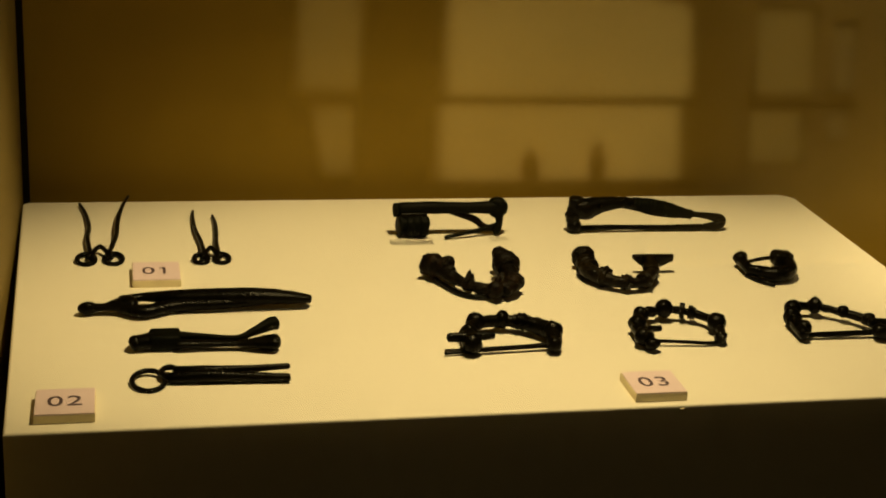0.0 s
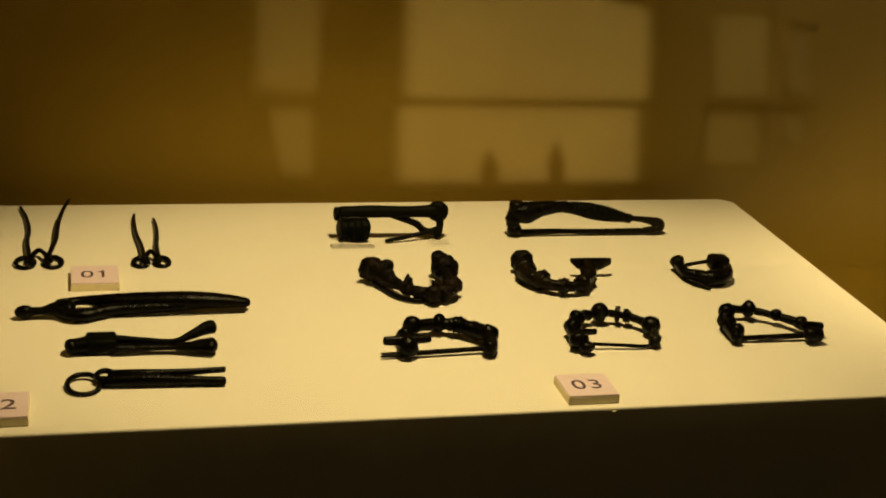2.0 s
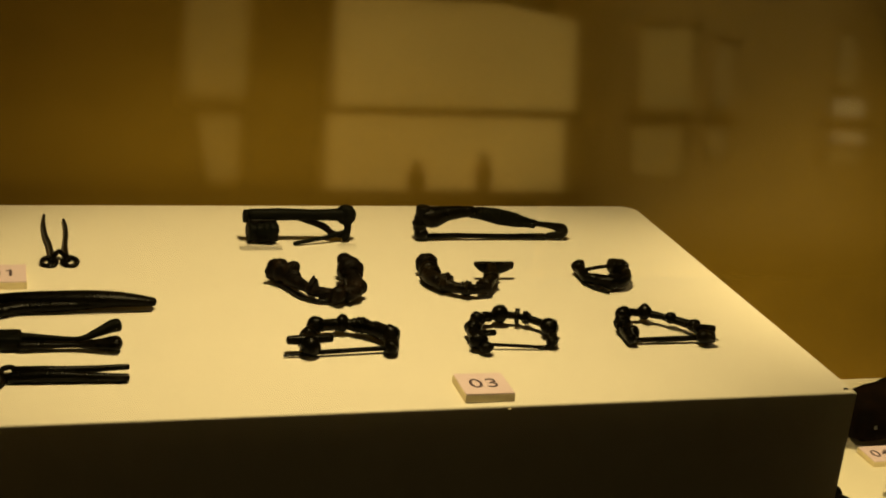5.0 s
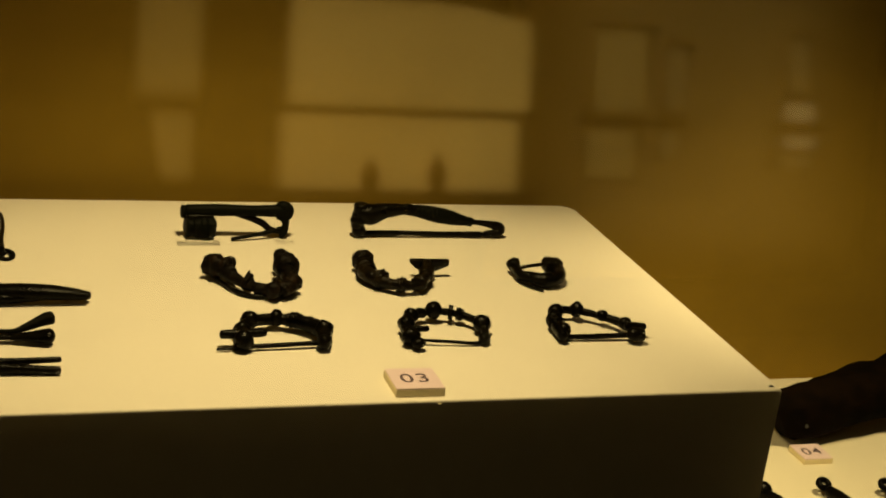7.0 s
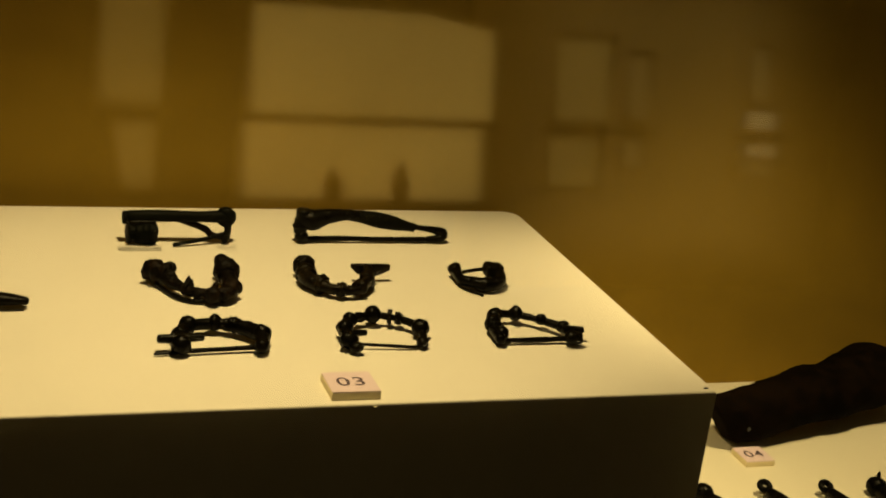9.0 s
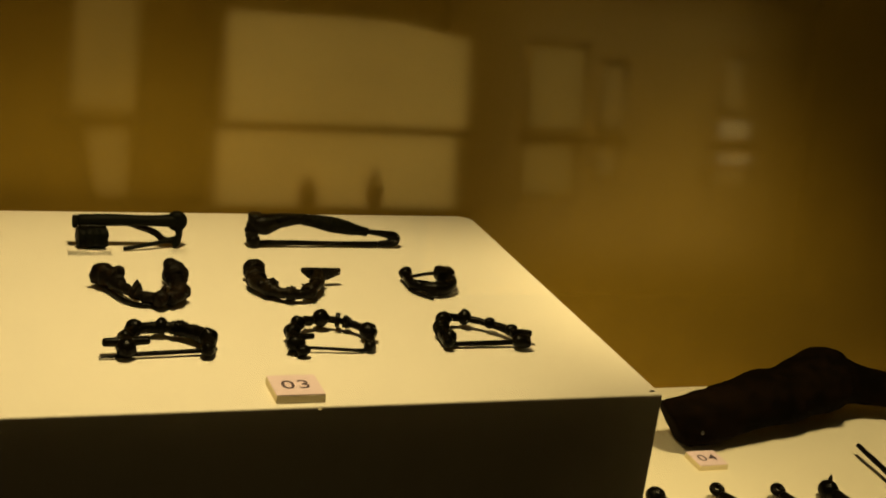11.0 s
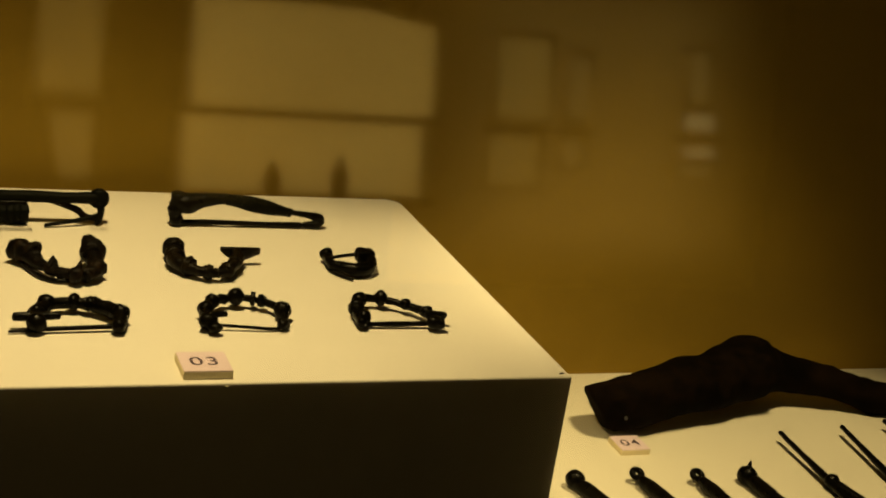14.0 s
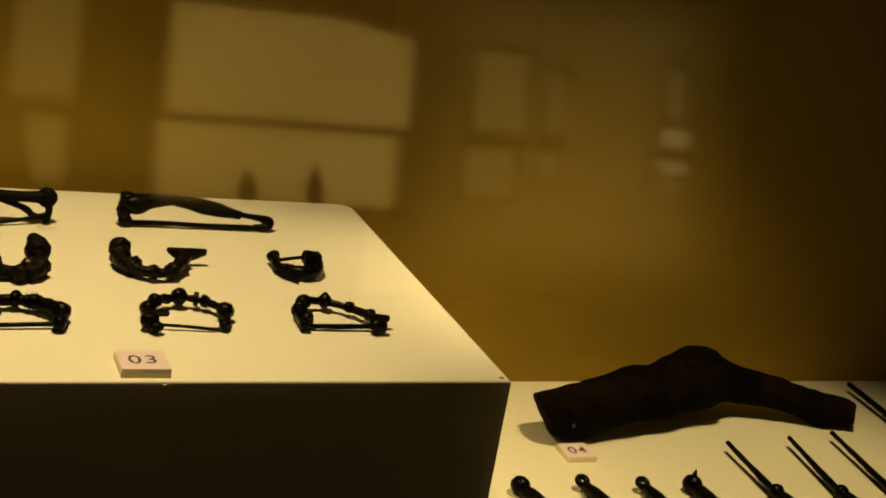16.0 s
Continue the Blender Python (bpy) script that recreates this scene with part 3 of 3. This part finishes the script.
def catch_brooch():
    t = brooch((0.287, 0.135, TOP), "dark bronze bow brooch with ribbed knobs and flat catch plate")
    arched([(0.2665, 0.1480, TOP + 0.0062), (0.2645, 0.1360, TOP + 0.0058), (0.2665, 0.1290, TOP + 0.0054), (0.2745, 0.1205, TOP + 0.0050), (0.2850, 0.1180, TOP + 0.0050), (0.2910, 0.1215, TOP + 0.0056), (0.2960, 0.1300, TOP + 0.0072), (0.2985, 0.1400, TOP + 0.0088)],
           [0.0042, 0.0048, 0.0046, 0.0036, 0.0030, 0.0032, 0.0034, 0.0030], WORN, t)
    rings_on(t, WORN, [((0.2668, 0.1495, 0.0066), (0.1, -1, 0), 0.0064, 0.0062, 2), ((0.2655, 0.1385, 0.0060), (0.1, -1, 0), 0.0070, 0.0058, 2), ((0.2700, 0.1255, 0.0056), (0.6, -0.7, 0), 0.0050, 0.0056, 2),
                         ((0.2790, 0.1187, 0.0052), (1, -0.2, 0), 0.0044, 0.0046, 2), ((0.2890, 0.1203, 0.0056), (0.8, 0.5, 0), 0.0044, 0.0046, 2), ((0.2950, 0.1285, 0.0068), (0.4, 0.9, 0.1), 0.0030, 0.0046, 1)], 0.97)
    outline = [(0.2902, 0.0100), (0.2900, 0.0078), (0.2932, 0.0060), (0.2958, 0.0034), (0.3042, 0.0034), (0.3070, 0.0056), (0.3112, 0.0064), (0.3114, 0.0098)]
    plate = sheet([(x, TOP + z) for x, z in outline], 0.1410, 0.1440, 0)
    bmesh.ops.bevel(plate, geom=list(plate.edges), offset=0.0006, segments=2, profile=0.5, affect="EDGES")
    part("catch_plate", plate, WORN, t, "flat flaring catch plate")
    part("plate_web", tube([(0.2955, 0.1330, TOP + 0.0062), (0.2992, 0.1395, TOP + 0.0058)], [0.0034, 0.0042], seg=10, tall=0.75, rough=0.0004), WORN, t)


def crescent_brooch():
    t = brooch((0.366, 0.135, TOP), "small crescent-shaped black bronze brooch with its pin")
    arched([(0.3494, 0.1455, TOP + 0.0050), (0.3488, 0.1355, TOP + 0.0046), (0.3523, 0.1310, TOP + 0.0044), (0.3598, 0.1255, TOP + 0.0046), (0.3676, 0.1280, TOP + 0.0050), (0.3717, 0.1350, TOP + 0.0056), (0.3721, 0.1405, TOP + 0.0060)],
           [0.0034, 0.0031, 0.0038, 0.0045, 0.0043, 0.0036, 0.0032], BRONZE, t)
    beads_on(t, BRONZE, [((0.3494, 0.1465, 0.0056), 0.0042, (0, 1, 0), 1.1), ((0.3683, 0.1445, 0.0066), 0.0046, (1, 0, 0), 0.9)])
    part("catch_plate", box((0.3654, 0.1385, TOP + 0.0030), (0.3750, 0.1470, TOP + 0.0098), 0.0014), BRONZE, t)
    part("pin", tube([(0.3505, 0.1420, TOP + 0.0050), (0.3583, 0.1440, TOP + 0.0056), (0.3665, 0.1445, TOP + 0.0064)], 0.0010, seg=10), BRONZE, t)
    part("under_wire", tube([(0.3479, 0.1340, TOP + 0.0012), (0.3508, 0.1270, TOP + 0.0012), (0.3568, 0.1200, TOP + 0.0013)], 0.0009, seg=8), BRONZE, t)


def beaded_brooch(label, bow, radii, beads, collars, pin, pin_r, extra=()):
    t = brooch((sum(p[0] for p in bow) / len(bow), sum(p[1] for p in bow) / len(bow), TOP), label)
    arched([(x, y, TOP + z) for x, y, z in bow], radii, BRONZE, t)
    beads_on(t, BRONZE, beads)
    rings_on(t, BRONZE, collars)
    part("pin", tube([(x, y, TOP + z) for x, y, z in pin], pin_r, seg=10, rough=0.0001), BRONZE, t)
    for name, pts, r in extra:
        part(name, tube([(x, y, TOP + z) for x, y, z in pts], r, seg=10, rough=0.0001), BRONZE, t)
    return t


beaded_brooch("dark bronze beaded brooch with a projecting catch bar",
              [(0.1880, 0.0540, 0.0048), (0.1895, 0.0660, 0.0050), (0.1960, 0.0755, 0.0052), (0.2075, 0.0775, 0.0052), (0.2170, 0.0740, 0.0052), (0.2257, 0.0650, 0.0050), (0.2252, 0.0540, 0.0042)],
              [0.0042, 0.0040, 0.0036, 0.0033, 0.0041, 0.0047, 0.0036],
              [((0.1945, 0.0765, 0.0056), 0.0048, (1, 0.4, 0), 1.0), ((0.2072, 0.0782, 0.0056), 0.0050, (1, 0, 0), 0.8), ((0.1882, 0.0545, 0.0052), 0.0054, (1, 0, 0), 1.0), ((0.1895, 0.0660, 0.0052), 0.0046, (0.2, 1, 0), 1.0),
               ((0.2267, 0.0640, 0.0056), 0.0054, (0.2, 1, 0), 0.95), ((0.2242, 0.0530, 0.0044), 0.0038, (0, 1, 0), 1.2)],
              [((0.2150, 0.0752, 0.0054), (1, -0.4, 0), 0.0066, 0.0046, 3), ((0.2217, 0.0720, 0.0052), (0.8, -0.6, 0), 0.0030, 0.0042, 1)],
              [(0.1880, 0.0545, 0.0020), (0.2050, 0.0553, 0.0022), (0.2242, 0.0565, 0.0024)], [0.0012, 0.0011, 0.0012],
              # catch bar, and a thin dark rod tapering out to the left
              [("catch_bar", [(0.1790, 0.0590, 0.0062), (0.1880, 0.0590, 0.0064), (0.1985, 0.0595, 0.0064)], [0.0020, 0.0022, 0.0017]), ("left_rod", [(0.1765, 0.0540, 0.0012), (0.1880, 0.0545, 0.0016)], [0.0006, 0.0010])])
beaded_brooch("dark bronze beaded brooch with a nearly round bow",
              [(0.2658, 0.0555, 0.0046), (0.2669, 0.0680, 0.0050), (0.2724, 0.0790, 0.0054), (0.2850, 0.0838, 0.0056), (0.2965, 0.0810, 0.0052), (0.3048, 0.0700, 0.0048), (0.3031, 0.0560, 0.0040)],
              [0.0036, 0.0036, 0.0028, 0.0022, 0.0022, 0.0028, 0.0022],
              [((0.2659, 0.0560, 0.0052), 0.0050, (1, 0, 0), 1.0), ((0.2674, 0.0690, 0.0054), 0.0048, (0.2, 1, 0), 0.95), ((0.2725, 0.0790, 0.0056), 0.0044, (1, 0.7, 0), 0.9), ((0.2850, 0.0838, 0.0062), 0.0052, (1, 0, 0), 0.9),
               ((0.3048, 0.0680, 0.0056), 0.0052, (0.3, 1, 0), 1.0), ((0.3017, 0.0560, 0.0034), 0.0028, (0, 1, 0), 1.2), ((0.2685, 0.0515, 0.0036), 0.0034, (1, 0, 0), 1.3)],
              [((0.2933, 0.0822, 0.0056), (1, -0.35, 0), 0.0022, 0.0050, 1), ((0.2973, 0.0800, 0.0054), (1, -0.6, 0), 0.0030, 0.0044, 2), ((0.2784, 0.0828, 0.0054), (1, 0.2, 0), 0.0030, 0.0032, 1)],
              [(0.2680, 0.0575, 0.0026), (0.2850, 0.0560, 0.0020), (0.2988, 0.0552, 0.0014), (0.3037, 0.0600, 0.0022)], [0.0008, 0.0008, 0.0009, 0.0010],
              [("catch_bar", [(0.2674, 0.0620, 0.0058), (0.2757, 0.0625, 0.0060)], [0.0018, 0.0014])])
beaded_brooch("dark bronze beaded brooch with a sloping bow",
              [(0.3415, 0.0550, 0.0042), (0.3430, 0.0680, 0.0050), (0.3485, 0.0825, 0.0054), (0.3600, 0.0830, 0.0054), (0.3710, 0.0755, 0.0050), (0.3785, 0.0660, 0.0050), (0.3815, 0.0555, 0.0042)],
              [0.0032, 0.0038, 0.0030, 0.0022, 0.0023, 0.0028, 0.0030],
              [((0.3480, 0.0820, 0.0056), 0.0046, (1, 0.4, 0), 1.0), ((0.3598, 0.0832, 0.0060), 0.0050, (1, -0.2, 0), 0.8), ((0.3708, 0.0760, 0.0055), 0.0036, (1, -0.7, 0), 1.0), ((0.3785, 0.0660, 0.0056), 0.0042, (1, -0.6, 0), 1.0),
               ((0.3440, 0.0610, 0.0046), 0.0044, (0, 1, 0), 1.0), ((0.3788, 0.0550, 0.0046), 0.0044, (1, 0, 0), 1.1)],
              [((0.3432, 0.0710, 0.0052), (0.3, 1, 0), 0.0085, 0.0048, 3), ((0.3815, 0.0545, 0.0044), (1, 0, 0), 0.0040, 0.0038, 1)],
              [(0.3425, 0.0585, 0.0022), (0.3600, 0.0585, 0.0022), (0.3780, 0.0583, 0.0026)], [0.0012, 0.0014, 0.0013],
              [("catch_bar", [(0.3775, 0.0620, 0.0060), (0.3868, 0.0612, 0.0058)], [0.0022, 0.0018])])
bar_brooch()
stand = thing("display_stand", (0.208, 0.195, TOP), "small clear acrylic stand under the bar brooch", "stand")
for x0, x1, y0, y1 in ((0.1770, 0.2000, 0.1875, 0.1945), (0.2300, 0.2400, 0.1895, 0.1965)):
    part("foot", box((x0, y0, TOP), (x1, y1, TOP + 0.0012), 0.0003), GLASS, stand)
leaf_brooch()
corroded_brooch()
catch_brooch()
crescent_brooch()


# the large curved object on the deck
def curved_haft():
    t = thing("curved_haft", (0.68, 0.205, DECK), "large dark brown curved wooden haft with blunt ends on the deck", "haft")
    line = [(0.5575, 0.197, 0.8822, 0.0146), (0.5710, 0.196, 0.8828, 0.0166), (0.5853, 0.197, 0.8838, 0.0180), (0.6092, 0.204, 0.8872, 0.0178), (0.6383, 0.214, 0.8895, 0.0180), (0.6617, 0.222, 0.8888, 0.0180),
            (0.6864, 0.231, 0.8905, 0.0198), (0.7037, 0.235, 0.8932, 0.0218), (0.7161, 0.235, 0.8908, 0.0180), (0.7359, 0.231, 0.8875, 0.0136), (0.7614, 0.222, 0.8862, 0.0120), (0.7785, 0.216, 0.8822, 0.0112),
            (0.7942, 0.210, 0.8786, 0.0114), (0.8090, 0.206, 0.8774, 0.0114), (0.8195, 0.202, 0.8762, 0.0098)]
    shaft = tube([p[:3] for p in line], [p[3] for p in line], seg=36, n=8, blunt=0.10)
    shaft.normal_update()
    for v in shaft.verts:   # hewn flats, knots and long weathered grain
        c = v.co
        along = Vector((c.x * 28, c.y * 140, c.z * 140))
        knots = noise.noise(c * 45 + Vector((3, 1, 7))) * 0.0013 + noise.noise(c * 120) * 0.0009
        c = c + v.normal * (knots + noise.noise(along) * 0.0010)
        mid = np.interp(c.x, [p[0] for p in line], [p[1] for p in line])
        if c.y < mid and 0.60 < c.x < 0.76:   # the elbow is broader than it is high
            c.y = mid + (c.y - mid) * (1 + 0.45 * math.sin(math.pi * (c.x - 0.60) / 0.16))
        if c.x < 0.585:   # the end is cut aslant
            c.x += max(0.0, 0.894 - c.z) * 0.5 * (0.585 - c.x) / 0.025
        v.co = c
    part("shaft", shaft, HIDE, t)
    part("rivet", ball((0.5772, 0.1790, 0.8832), 0.0013, (0, 1, 0), 0.6), RIVET, t, "tiny bright rivet")


curved_haft()


def short_tool(x, y, lean, holed, wide):
    t = thing("short_pin", (x, y - 0.04, DECK), "short dark bronze tool with a rounded head, lying on the deck", "pin", "short bronze tools")
    z = DECK + 0.0052
    part("shaft", tube([(x, y - 0.004, z), (x + lean * 0.3, y - 0.014, z), (x + lean, y - 0.045, z), (x + lean * 1.5, y - 0.075, z - 0.001)], [0.0036 * wide, 0.0044 * wide, 0.0040, 0.0026], seg=12, rough=0.0004), BRONZE, t)
    if holed:
        ring = [(x - lean * 0.05 + 0.0031 * math.cos(a), y + 0.0022 + 0.0026 * math.sin(a), z + 0.0012 + 0.0014 * math.sin(a)) for a in [2 * math.pi * k / 24 for k in range(24)]]
        part("eye", tube(ring, 0.0020, seg=10, closed=True), BRONZE, t, "pierced eye at the head")
    else:
        part("head", ball((x, y, z + 0.0010), 0.0056 * wide, (0.3, -1, 0), 1.1), BRONZE, t)
    return t


short_tool(0.5160, 0.1235, 0.010, False, 1.05)
short_tool(0.5600, 0.1240, 0.006, True, 0.95)
short_tool(0.6000, 0.1190, 0.003, True, 0.95)
forked = short_tool(0.6345, 0.1180, 0.004, False, 1.1)
part("spur", turned((0.6372, 0.1215, DECK + 0.0105), (0.2, 0.2, 1), [(-0.003, 0.0022), (0.002, 0.0012), (0.0040, 0.0003)], None, 8), BRONZE, forked)


def long_pin(x, y, dx, length, thick, collar):
    t = thing("long_pin", (x, y - length / 2, DECK), "long dark bronze pin with a collared shaft, propped on the deck", "pin", "long bronze pins")
    tip = Vector((x, y, DECK + 0.0080))
    end = Vector((x + dx, y - length, DECK + 0.0040))
    pts = [tip.lerp(end, u) for u in (0, 0.3, 0.6, 1.0)]
    part("shaft", tube(pts, [thick * 0.68, thick * 0.82, thick * 1.1, thick * 1.2], seg=12, rough=0.0003), BRONZE, t)
    if collar:
        part("collar", ball(tip.lerp(end, collar) + Vector((0.0012, 0, 0.0005)), 0.0052, (dx, -length, 0), 0.9), BRONZE, t)
        part("lower_shaft", tube([tip.lerp(end, collar), tip.lerp(end, collar) + Vector((0.006, -0.02, -0.002)), tip.lerp(end, collar) + Vector((0.012, -0.05, -0.003))], [0.0040, 0.0046, 0.0040], seg=12, rough=0.0004), BRONZE, t)
    part("rest", tube([(end.x - 0.002, end.y, DECK + 0.002), (end.x + 0.002, end.y, DECK + 0.002)], 0.002, seg=8), BRONZE, t)
    return t


long_pin(0.6920, 0.1685, -0.0040, 0.095, 0.0024, 0.66)
long_pin(0.7460, 0.1735, -0.0120, 0.105, 0.0024, 0.68)
long_pin(0.7870, 0.1800, -0.0110, 0.120, 0.0024, 0.70)
long_pin(0.8610, 0.2600, -0.0060, 0.150, 0.0030, 0)
